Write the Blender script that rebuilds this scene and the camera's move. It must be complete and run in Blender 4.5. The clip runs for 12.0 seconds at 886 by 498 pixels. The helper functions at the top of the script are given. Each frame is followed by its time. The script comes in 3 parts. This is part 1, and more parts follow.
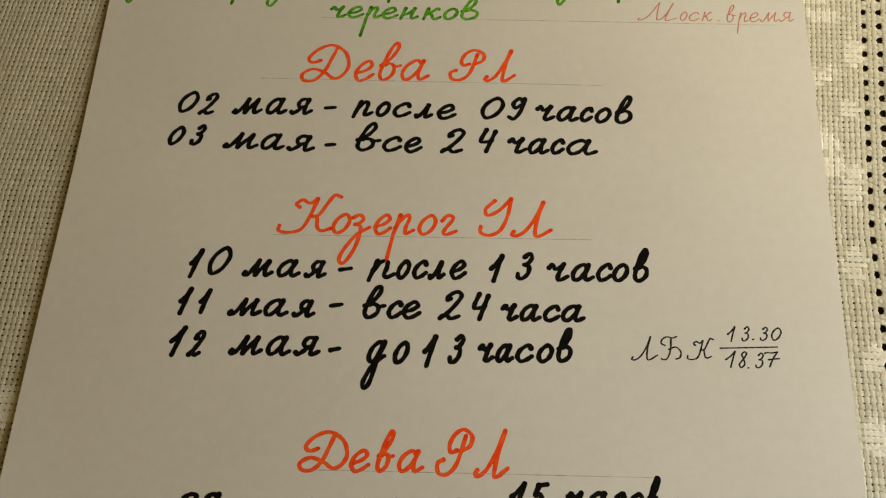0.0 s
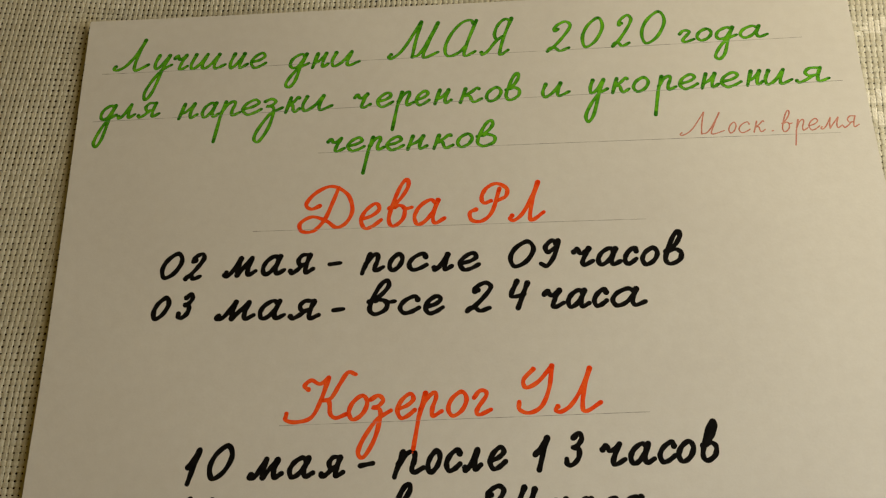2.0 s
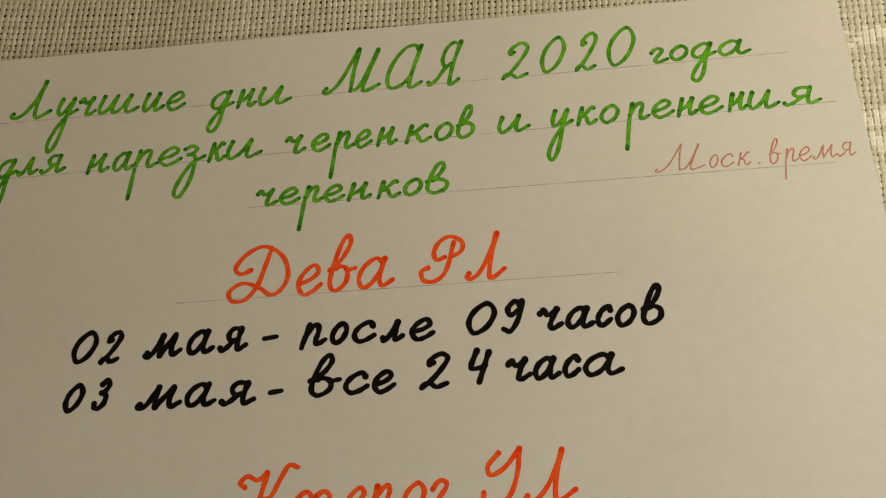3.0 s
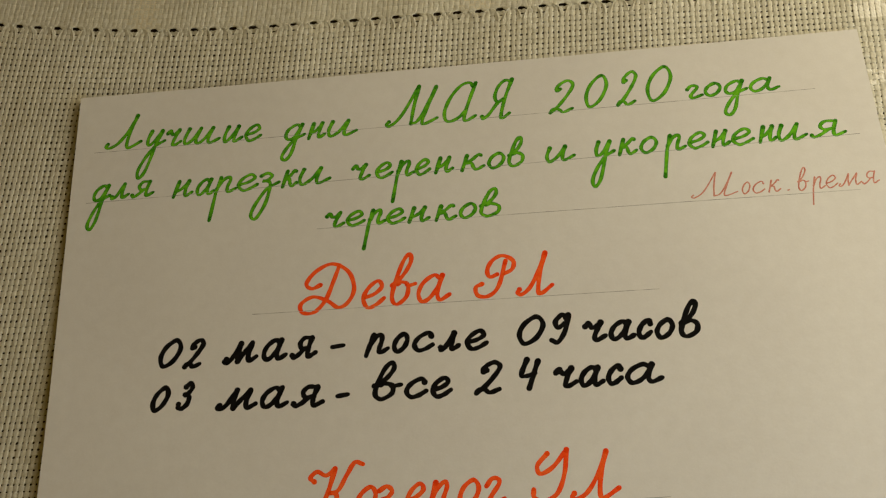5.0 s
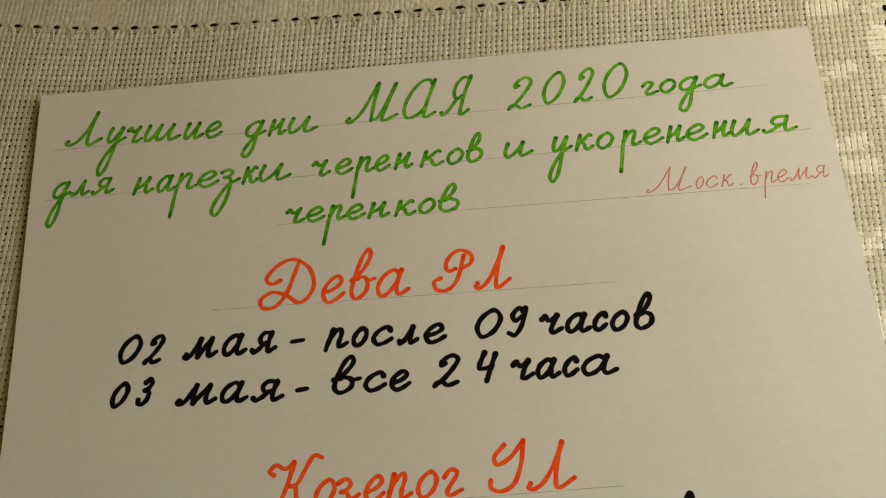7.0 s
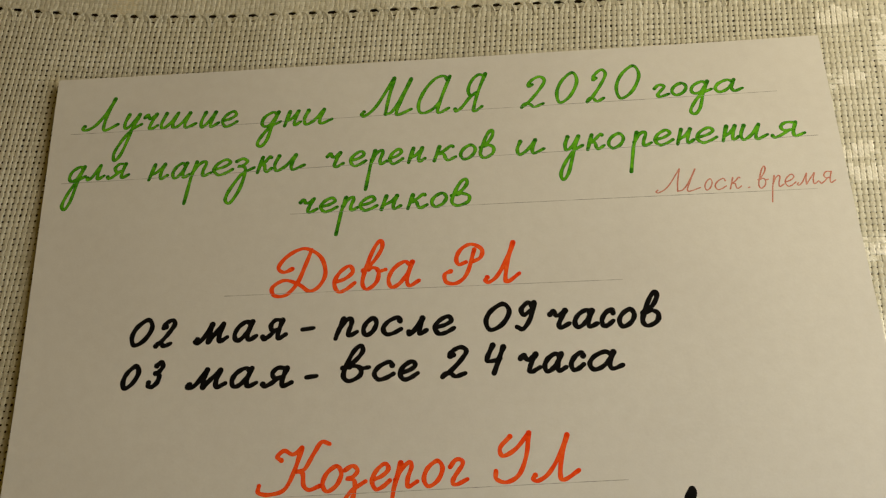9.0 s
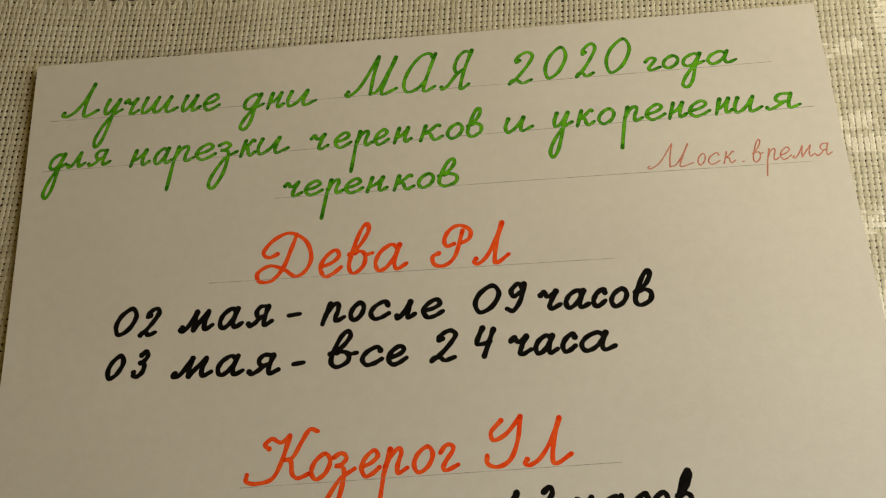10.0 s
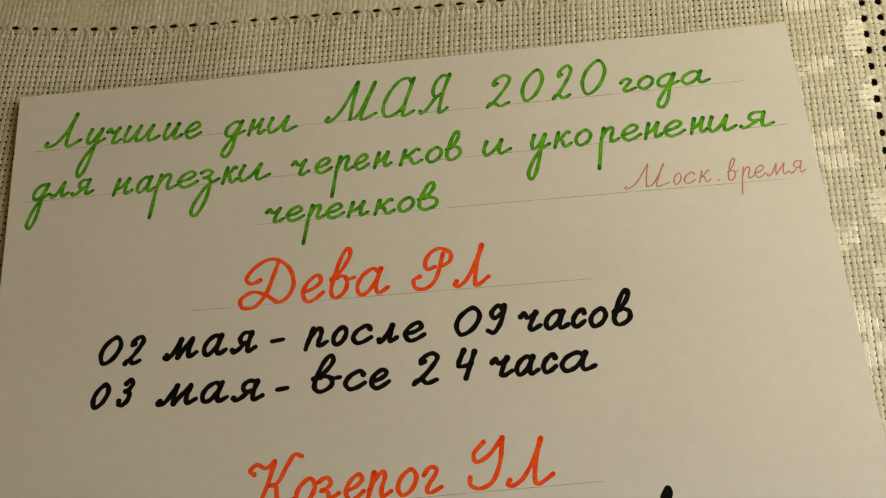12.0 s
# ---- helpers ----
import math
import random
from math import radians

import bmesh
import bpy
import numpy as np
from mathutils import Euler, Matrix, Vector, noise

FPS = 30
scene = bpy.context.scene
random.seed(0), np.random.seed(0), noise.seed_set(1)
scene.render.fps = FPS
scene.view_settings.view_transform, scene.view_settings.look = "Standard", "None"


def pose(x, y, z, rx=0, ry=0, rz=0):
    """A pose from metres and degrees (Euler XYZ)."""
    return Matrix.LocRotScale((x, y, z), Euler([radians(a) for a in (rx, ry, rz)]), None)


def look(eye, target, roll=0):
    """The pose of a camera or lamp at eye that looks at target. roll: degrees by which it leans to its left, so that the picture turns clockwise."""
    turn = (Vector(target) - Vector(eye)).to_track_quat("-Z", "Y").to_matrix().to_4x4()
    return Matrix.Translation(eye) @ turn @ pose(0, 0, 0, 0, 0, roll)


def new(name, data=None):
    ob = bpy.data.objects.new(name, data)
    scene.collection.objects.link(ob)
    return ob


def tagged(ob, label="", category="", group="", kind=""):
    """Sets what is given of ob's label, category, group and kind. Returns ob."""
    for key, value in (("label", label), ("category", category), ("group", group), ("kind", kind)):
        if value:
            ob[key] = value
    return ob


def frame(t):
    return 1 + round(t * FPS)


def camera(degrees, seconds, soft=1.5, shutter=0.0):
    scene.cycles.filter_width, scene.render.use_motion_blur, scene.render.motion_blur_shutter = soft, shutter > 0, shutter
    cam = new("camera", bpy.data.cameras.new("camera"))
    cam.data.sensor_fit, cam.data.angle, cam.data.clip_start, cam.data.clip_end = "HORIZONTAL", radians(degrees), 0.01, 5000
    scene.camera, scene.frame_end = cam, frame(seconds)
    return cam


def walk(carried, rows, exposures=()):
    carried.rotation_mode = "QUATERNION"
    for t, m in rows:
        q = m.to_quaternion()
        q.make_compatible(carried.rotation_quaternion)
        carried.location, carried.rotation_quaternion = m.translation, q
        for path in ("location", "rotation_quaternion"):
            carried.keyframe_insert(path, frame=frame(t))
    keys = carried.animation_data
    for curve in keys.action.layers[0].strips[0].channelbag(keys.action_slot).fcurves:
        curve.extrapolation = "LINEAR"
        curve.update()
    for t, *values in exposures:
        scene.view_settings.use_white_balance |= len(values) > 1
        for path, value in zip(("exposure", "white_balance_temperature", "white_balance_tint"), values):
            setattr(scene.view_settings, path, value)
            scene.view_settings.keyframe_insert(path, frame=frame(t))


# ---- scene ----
cam = camera(55.0, 12.0, soft=1.2)
ROWS = [
    (0.0, 0.11939, -0.20085, 0.96280, 21.204, 2.314, 2.720),
    (0.5, 0.11008, -0.19229, 0.95752, 20.436, 2.720, -2.744),
    (1.0, 0.10942, -0.18860, 0.95470, 19.113, 4.507, -3.680),
    (1.5, 0.11664, -0.16419, 0.95686, 18.362, 3.838, -0.928),
    (2.0, 0.11104, -0.14600, 0.94992, 19.951, 3.605, -0.815),
    (2.5, 0.11309, -0.12574, 0.94184, 19.215, 3.981, -0.065),
    (3.0, 0.11878, -0.11626, 0.93276, 17.323, 3.353, -3.557),
    (3.5, 0.11357, -0.11917, 0.93931, 18.711, 5.420, -2.423),
    (5.5, 0.11414, -0.12799, 0.94874, 20.406, 5.017, -2.500),
    (6.0, 0.11393, -0.12908, 0.94781, 20.817, 4.580, -1.987),
    (6.5, 0.11764, -0.12953, 0.95056, 20.561, 4.677, -2.777),
    (7.0, 0.11950, -0.12920, 0.94959, 20.147, 4.163, -3.182),
    (9.0, 0.11548, -0.13309, 0.95127, 20.675, 3.277, -1.734),
    (9.5, 0.11662, -0.13062, 0.95317, 19.912, 3.811, -2.817),
    (10.0, 0.11986, -0.13170, 0.94681, 19.385, 4.061, -2.640),
    (10.5, 0.12276, -0.12821, 0.94766, 19.227, 4.083, -3.122),
    (11.0, 0.12313, -0.12700, 0.94724, 18.909, 3.618, -3.255),
    (11.5, 0.12395, -0.12724, 0.95077, 19.745, 4.142, -3.612),
    (12.0, 0.12373, -0.12910, 0.95004, 19.826, 4.081, -3.780),
]
walk(cam, [(t, pose(x, y, z, rx, ry, rz)) for t, x, y, z, rx, ry, rz in ROWS],
     exposures=[(0.0, 0.0), (2.5, -0.03), (3.5, -0.1), (5.5, -0.07), (12.0, -0.05)])

# ---- world and light ----
world = bpy.data.worlds.new("sky")
scene.world = world
world.use_nodes = True
sky = world.node_tree.nodes.new("ShaderNodeTexSky")
sky.sky_type, sky.sun_disc = "NISHITA", False
sky.sun_elevation, sky.sun_rotation = radians(25), radians(70)
backing = world.node_tree.nodes["Background"]
backing.inputs["Strength"].default_value = 0.04
world.node_tree.links.new(sky.outputs["Color"], backing.inputs["Color"])


def area_lamp(name, m, sx, sy, power, colour):
    data = bpy.data.lights.new(name, "AREA")
    data.shape, data.size, data.size_y, data.energy, data.color = "RECTANGLE", sx, sy, power, colour
    lamp = new(name, data)
    lamp.matrix_world = m
    return lamp


# the window beside the table: low warm sunlight through its far half, sky through its near half
area_lamp("window_sunlight", look((0.50, 0.06, 0.97), (0.18, -0.06, 0.76)), 0.5, 0.30, 2.12, (1.0, 0.84, 0.51))
area_lamp("window_skylight", look((0.51, -0.27, 0.91), (0.24, -0.10, 0.76)), 0.42, 0.2, 1.0, (0.76, 0.89, 1.0))
# added warm fill from behind the viewer, to yellow the left; no source seen there
area_lamp("added_warm_fill", look((-0.4, -2.25, 1.6), (0.1, -0.1, 0.75)), 1.1, 1.1, 6.3, (1.0, 0.66, 0.03))


# ---- materials ----
class Nodes:
    """A small wrapper to wire one material."""

    def __init__(self, name, rough=0.6):
        self.mat = bpy.data.materials.new(name)
        self.mat.use_nodes = True
        self.tree = self.mat.node_tree
        self.shader = self.tree.nodes["Principled BSDF"]
        self.shader.inputs["Roughness"].default_value = rough

    def node(self, kind, **inputs):
        n = self.tree.nodes.new(kind)
        for key, value in inputs.items():
            n.inputs[key.replace("_", " ")].default_value = value
        return n

    def link(self, a, b):
        self.tree.links.new(a, b)

    def place(self, scale=(1, 1, 1)):
        tex = self.node("ShaderNodeTexCoord")
        mapping = self.node("ShaderNodeMapping")
        mapping.inputs["Scale"].default_value = scale
        self.link(tex.outputs["Object"], mapping.inputs["Vector"])
        return mapping.outputs["Vector"]

    def noise(self, scale, detail=3.0, at=None, rough=0.55):
        n = self.node("ShaderNodeTexNoise", Scale=scale, Detail=detail, Roughness=rough)
        self.link(at or self.place(), n.inputs["Vector"])
        return n.outputs["Fac"]

    def ramp(self, fac, *stops):
        n = self.node("ShaderNodeValToRGB")
        while len(n.color_ramp.elements) < len(stops):
            n.color_ramp.elements.new(0.5)
        for el, (p, c) in zip(n.color_ramp.elements, stops):
            el.position, el.color = p, (*c, 1) if len(c) == 3 else c
        self.link(fac, n.inputs["Fac"])
        return n.outputs["Color"]

    def mix(self, fac, a, b, how="MIX"):
        n = self.node("ShaderNodeMix")
        n.data_type, n.blend_type = "RGBA", how
        for socket, value in ((n.inputs[0], fac), (n.inputs[6], a), (n.inputs[7], b)):
            if isinstance(value, (int, float, tuple)):
                socket.default_value = value
            else:
                self.link(value, socket)
        return n.outputs[2]

    def colour(self, socket):
        self.link(socket, self.shader.inputs["Base Color"])

    def bump(self, height, strength, distance):
        n = self.node("ShaderNodeBump", Strength=strength, Distance=distance)
        self.link(height, n.inputs["Height"])
        self.link(n.outputs["Normal"], self.shader.inputs["Normal"])


def paper_material():
    m = Nodes("white_paper", 0.55)
    blotch = m.ramp(m.noise(18.0, 2.0), (0.3, (0.69, 0.672, 0.662)), (0.7, (0.73, 0.716, 0.705)))
    fibre = m.ramp(m.noise(2600.0, 4.0), (0.3, (0.965, 0.965, 0.965)), (0.7, (1, 1, 1)))
    cloud = m.ramp(m.noise(320.0, 3.0), (0.3, (0.955, 0.95, 0.945)), (0.7, (1, 1, 1)))
    m.colour(m.mix(1.0, m.mix(1.0, blotch, cloud, "MULTIPLY"), fibre, "MULTIPLY"))
    m.bump(m.noise(1100.0, 5.0), 0.4, 0.00007)
    m.shader.inputs["Specular IOR Level"].default_value = 0.35
    return m.mat


def ink_material(name, dark, light, rough, streak=450.0):
    m = Nodes(name, rough)
    pool = m.noise(streak, 2.0)
    grain = m.noise(3000.0, 3.0)
    col = m.ramp(pool, (0.33, dark), (0.68, light))
    m.colour(m.mix(1.0, col, m.ramp(grain, (0.3, (0.86, 0.86, 0.86)), (0.7, (1, 1, 1))), "MULTIPLY"))
    m.bump(m.noise(1500.0, 5.0), 0.2, 0.00005)
    m.shader.inputs["Specular IOR Level"].default_value = 0.08
    return m.mat


def thread_material(name, low, high, rough, sheen, twist=0.0):
    """Spun thread, lighter and darker from one to the next; twist: how deep the ply shows as slanting bands."""
    m = Nodes(name, rough)
    geo = m.node("ShaderNodeNewGeometry")
    each = m.ramp(geo.outputs["Random Per Island"], (0.0, low), (1.0, high))
    slub = m.ramp(m.noise(700.0, 4.0), (0.3, (0.78, 0.76, 0.70)), (0.7, (1.0, 1.0, 1.0)))
    soil = m.ramp(m.noise(22.0, 3.0), (0.3, (0.90, 0.89, 0.85)), (0.7, (1.0, 1.0, 1.0)))
    col = m.mix(1.0, m.mix(1.0, each, slub, "MULTIPLY"), soil, "MULTIPLY")
    if twist:
        ply = m.node("ShaderNodeTexWave", Scale=640.0, Distortion=1.5, Detail=1.0)
        ply.bands_direction = "DIAGONAL"
        m.link(m.place((1, 0.8, 0.2)), ply.inputs["Vector"])
        d = 1.0 - twist
        col = m.mix(1.0, col, m.ramp(ply.outputs["Fac"], (0.15, (d, d, d)), (0.6, (1, 1, 1))), "MULTIPLY")
    m.colour(col)
    m.bump(m.noise(2600.0, 3.0), 0.7, 0.00016)
    m.shader.inputs["Sheen Weight"].default_value = sheen
    return m.mat


def sheet_material():
    m = Nodes("linen_sheet", 0.85)
    at = m.place((1, 1, 1))
    check = m.node("ShaderNodeTexChecker", Scale=645.0)
    m.link(at, check.inputs["Vector"])
    base = m.ramp(m.noise(20.0, 4.0), (0.3, (0.58, 0.52, 0.38)), (0.7, (0.68, 0.62, 0.47)))
    m.colour(m.mix(0.2, base, m.ramp(check.outputs["Fac"], (0.0, (0.45, 0.40, 0.28)), (1.0, (0.7, 0.65, 0.5)))))
    m.bump(check.outputs["Fac"], 0.4, 0.0003)
    return m.mat


def plain_material(name, a, b, scale, rough, bump=0.0003):
    m = Nodes(name, rough)
    m.colour(m.ramp(m.noise(scale, 5.0), (0.3, a), (0.7, b)))
    m.bump(m.noise(scale * 9, 4.0), 0.3, bump)
    return m.mat


def wood_material(name, a, b, rough=0.4):
    m = Nodes(name, rough)
    grain = m.noise(6.0, 6.0, m.place((1, 14, 14)))
    m.colour(m.ramp(grain, (0.3, a), (0.7, b)))
    m.bump(grain, 0.2, 0.0005)
    m.shader.inputs["Specular IOR Level"].default_value = 0.2
    return m.mat


PAPER = paper_material()
GREEN = ink_material("green_marker_ink", (0.045, 0.27, 0.006), (0.155, 0.51, 0.015), 0.8)
ORANGE = ink_material("orange_marker_ink", (0.98, 0.068, 0.006), (1.0, 0.14, 0.022), 0.8)
BLACK = ink_material("black_marker_ink", (0.002, 0.002, 0.002), (0.008, 0.007, 0.007), 0.85)
GREEN_POOLED = ink_material("pooled_green_ink", (0.013, 0.13, 0.002), (0.05, 0.28, 0.005), 0.8)
ORANGE_POOLED = ink_material("pooled_orange_ink", (0.84, 0.04, 0.001), (0.98, 0.09, 0.003), 0.8)
RED = ink_material("red_pen_ink", (0.50, 0.15, 0.105), (0.66, 0.31, 0.24), 0.5, 900.0)
PEN = ink_material("black_pen_ink", (0.010, 0.010, 0.010), (0.035, 0.032, 0.03), 0.5, 900.0)
PENCIL = ink_material("pencil_graphite", (0.22, 0.21, 0.205), (0.60, 0.58, 0.56), 0.6, 350.0)
LINEN = thread_material("linen_thread", (0.61, 0.59, 0.505), (0.73, 0.715, 0.63), 0.5, 0.05)
SILK = thread_material("silky_thread", (0.88, 0.87, 0.80), (0.95, 0.94, 0.90), 0.3, 0.05, 0.09)
SHEET = sheet_material()
DARK_WOOD = wood_material("dark_table_wood", (0.028, 0.018, 0.011), (0.055, 0.034, 0.020), 0.75)
FLOOR_WOOD = wood_material("floor_wood", (0.16, 0.095, 0.05), (0.30, 0.19, 0.10))
PLASTER = plain_material("warm_plaster", (0.42, 0.30, 0.16), (0.50, 0.37, 0.21), 3.0, 0.9)
CEILING_PAINT = plain_material("white_ceiling_paint", (0.76, 0.75, 0.72), (0.82, 0.81, 0.79), 3.0, 0.9)
WHITE_PAINT = plain_material("white_gloss_paint", (0.76, 0.75, 0.72), (0.82, 0.81, 0.78), 8.0, 0.35)


def glass_material():
    m = Nodes("window_glass", 0.02)
    m.shader.inputs["Transmission Weight"].default_value = 1.0
    m.shader.inputs["IOR"].default_value = 1.45
    return m.mat


GLASS = glass_material()


# ---- mesh helpers ----
def link_mesh(name, verts, faces, material, parent=None, label="", smooth=False, second=None, slots=()):
    """One mesh object; slots: for each face, 1 where it takes the second material."""
    me = bpy.data.meshes.new(name)
    me.from_pydata(verts, [], faces)
    me.materials.append(material)
    if second:
        me.materials.append(second)
        me.polygons.foreach_set("material_index", slots)
    if smooth:
        me.polygons.foreach_set("use_smooth", [True] * len(me.polygons))
    me.update()
    ob = new(name, me)
    ob.parent = parent
    return tagged(ob, label)


def part(name, bm, material, parent=None, label=""):
    me = bpy.data.meshes.new(name)
    bm.to_mesh(me)
    bm.free()
    me.materials.append(material)
    ob = new(name, me)
    ob.parent = parent
    return tagged(ob, label)


def box(lo, hi, bevel=0.0):
    bm = bmesh.new()
    bmesh.ops.create_cube(bm, size=1)
    lo, hi = Vector(lo), Vector(hi)
    for v in bm.verts:
        v.co = Vector((lo[k] + (v.co[k] + 0.5) * (hi[k] - lo[k]) for k in range(3)))
    if bevel:
        bmesh.ops.bevel(bm, geom=bm.edges[:], offset=bevel, segments=2, profile=0.6, affect="EDGES")
    return bm


def wall_with_hole(lo, hi, axis, a0, a1, z0, z1):
    """A wall box with one rectangular opening; axis is the one that the wall runs along."""
    bm = bmesh.new()
    cuts = [(lo[axis], a0, lo[2], hi[2]), (a1, hi[axis], lo[2], hi[2]), (a0, a1, lo[2], z0), (a0, a1, z1, hi[2])]
    for s, e, b, t in cuts:
        l, h = list(lo), list(hi)
        l[axis], h[axis], l[2], h[2] = s, e, b, t
        piece = box(l, h)
        me = bpy.data.meshes.new("tmp")
        piece.to_mesh(me)
        piece.free()
        bm.from_mesh(me)
        bpy.data.meshes.remove(me)
    return bm


def smooth_run(points, per=7):
    """Points along a smooth curve through the given ones."""
    p = [Vector(q) for q in points]
    if len(p) == 2:
        return [p[0].lerp(p[1], k / 6) for k in range(7)]
    closed = (p[0] - p[-1]).length < 1e-6
    p = [p[-2] if closed else p[0] * 2 - p[1]] + p + [p[1] if closed else p[-1] * 2 - p[-2]]
    out = []
    for a, b, c, d in zip(p, p[1:], p[2:], p[3:]):
        for k in range(per):
            t = k / per
            out.append(0.5 * ((2 * b) + (c - a) * t + (2 * a - 5 * b + 4 * c - d) * t * t + (3 * b - a - 3 * c + d) * t ** 3))
    return out + [p[-2]]


# ---- the room ----
X0, X1, Y0, Y1, ZC = -2.2, 0.54, -2.4, 1.2, 2.55
tagged(part("floor", box((X0, Y0, -0.1), (X1, Y1, 0.0)), FLOOR_WOOD), "brown wooden floor of the room", "floor", kind="structure")
tagged(part("ceiling", box((X0, Y0, ZC), (X1, Y1, ZC + 0.1)), CEILING_PAINT), "plain white painted ceiling", "ceiling", kind="structure")
tagged(part("wall_north", box((X0 - 0.2, Y1, 0), (X1 + 0.2, Y1 + 0.2, ZC)), PLASTER), "plain warm plaster wall", "wall", kind="structure")
tagged(part("wall_west", box((X0 - 0.2, Y0, 0), (X0, Y1, ZC)), PLASTER), "plain warm plaster wall", "wall", kind="structure")
tagged(part("wall_east", wall_with_hole((X1, Y0, 0), (X1 + 0.2, Y1, ZC), 1, -0.85, 0.75, 0.80, 1.70), PLASTER),
       "plaster wall with a window beside the table", "wall", kind="structure")
# the opening in this wall is added for the warm fill, out of view
tagged(part("wall_south", wall_with_hole((X0 - 0.2, Y0 - 0.2, 0), (X1 + 0.2, Y0, ZC), 0, -1.0, 0.2, 1.0, 2.2), PLASTER),
       "plaster wall with an added, unseen window behind the viewer", "wall", kind="structure")


def window(name, centre, half, height, axis, label):
    """A painted frame with four bars and one pane, set in an opening."""
    root = tagged(new(name), label, "window", kind="structure")
    root.location = centre
    bar, deep = 0.05, 0.03

    def put(part_name, a0, a1, z0, z1, d, material):
        lo, hi = ((-d, a0, z0), (d, a1, z1)) if axis == 1 else ((a0, -d, z0), (a1, d, z1))
        ob = part(part_name, box(lo, hi, 0.0 if material == GLASS else 0.004), material, root)
        return ob

    put("window_frame", -half, -half + bar, -height, height, deep, WHITE_PAINT)
    put("window_frame", half - bar, half, -height, height, deep, WHITE_PAINT)
    put("window_frame", -half + bar, half - bar, -height, -height + bar, deep, WHITE_PAINT)
    put("window_frame", -half + bar, half - bar, height - bar, height, deep, WHITE_PAINT)
    pane = put("pane", -half + bar, half - bar, -height + bar, height - bar, 0.003, GLASS)
    pane.visible_shadow = False
    return root


window("window_1", (X1 + 0.1, -0.05, 1.25), 0.80, 0.45, 1, "white framed window beside the table")
# window_2 is added round the warm fill lamp and never seen
window("window_2", (-0.4, Y0 - 0.1, 1.6), 0.60, 0.60, 0, "added white framed window behind the viewer, unseen")


# ---- the table ----
TOP = 0.7482


def table():
    root = tagged(new("table"), "dark stained wooden table under a tablecloth", "table")
    part("tabletop", box((-0.62, -0.62, TOP - 0.03), (0.50, 0.42, TOP), 0.004), DARK_WOOD, root)
    for x in (-0.58, 0.40):
        for y in (-0.56, 0.30):
            part("leg", box((x, y, 0), (x + 0.06, y + 0.06, TOP - 0.03), 0.004), DARK_WOOD, root)
    return root


table()

# ---- the tablecloth: an openwork linen weave, thread by thread ----
PU, PV = 1.46, 1.62   # millimetres from thread to thread, across and along
HEM_V = 18.9          # drawn-thread row along the far hem
COL_U = (230.5, 235.2)  # two drawn-thread columns along the side hem
CLOTH_Z = 749.35      # middle of the weave


def sheared(u, v):
    """Cloth coordinates to the table, in millimetres: the cloth lies a little turned and pulled out of square."""
    x = u + 0.095 * np.maximum(v, -105) + 0.03 * np.minimum(v + 105, 0)
    y = v - 0.020 * u
    slack = np.clip((60 - x) / 85, 0, 1.4) ** 2 * np.clip((y + 45) / 65, 0, 1) * 7.0
    return x, y + slack


# brocade motifs: centre x, y, half sizes in millimetres, lean, and which thread floats on top
MOTIFS = [
    (227, -6, 3.4, 5.4, 0.2, "h"), (227, -23.5, 3.0, 4.4, 0.1, "h"), (213.4, -14.4, 3.8, 3.0, 0.0, "x"), (217.6, -13.8, 2.6, 2.3, 0.6, "v"),
    (213.5, -35.5, 5.0, 2.7, 0.9, "v"), (214.6, -41.4, 5.2, 2.9, -0.5, "v"), (222.3, -54, 3.1, 4.5, 0.2, "h"), (212.5, -61.5, 4.0, 3.0, 0.3, "x"),
    (218.5, -72.6, 3.0, 3.0, 0.0, "h"), (211.5, -83.5, 3.2, 3.6, -0.3, "v"), (212.0, -91.4, 3.3, 3.4, 0.3, "v"), (217.3, -96.5, 3.1, 6.4, 0.2, "h"),
    (214.5, -119.5, 3.1, 5.0, 0.1, "h"), (216.5, -144.5, 3.6, 3.2, 0.5, "h"), (214, -164, 3.0, 5.0, 0.1, "h"), (216, 5.5, 6.2, 3.2, 0.2, "v"),
    (226, 4, 3.0, 2.3, 0.2, "x"), (-11.5, -163, 3.4, 9.0, -0.25, "v"), (-3.6, -165, 3.6, 6.0, 0.0, "h"), (-19, -160, 3.0, 6.0, 0.2, "x"),
]


def weave_sign(u, v, i, j):
    """+1 where the lengthwise thread lies on top, and whether the crossing belongs to a motif."""
    up = np.where((i + j) % 2 == 0, 1.0, -1.0)
    inside = np.zeros(np.broadcast(u, v).shape, bool)
    up = np.broadcast_to(up, inside.shape).copy()
    x, y = sheared(u, v)
    for cx, cy, rx, ry, lean, way in MOTIFS:
        near = ((x - cx - lean * (y - cy)) / rx) ** 2 + ((y - cy) / ry) ** 2 < 1
        if way == "x":
            near &= (np.abs(x - cx) + np.abs(y - cy)) % 3.1 < 2.2
            up[near & ((i // 2 + j // 3) % 2 == 0)] = 1.0
            up[near & ((i // 2 + j // 3) % 2 == 1)] = -1.0
        else:
            up[near] = 1.0 if way == "v" else -1.0
        inside |= near
    return up, inside


def covered(x, y):
    """What lies well under the sheet of paper and is never seen."""
    return (x > 9) & (x < 201) & (y < -9)


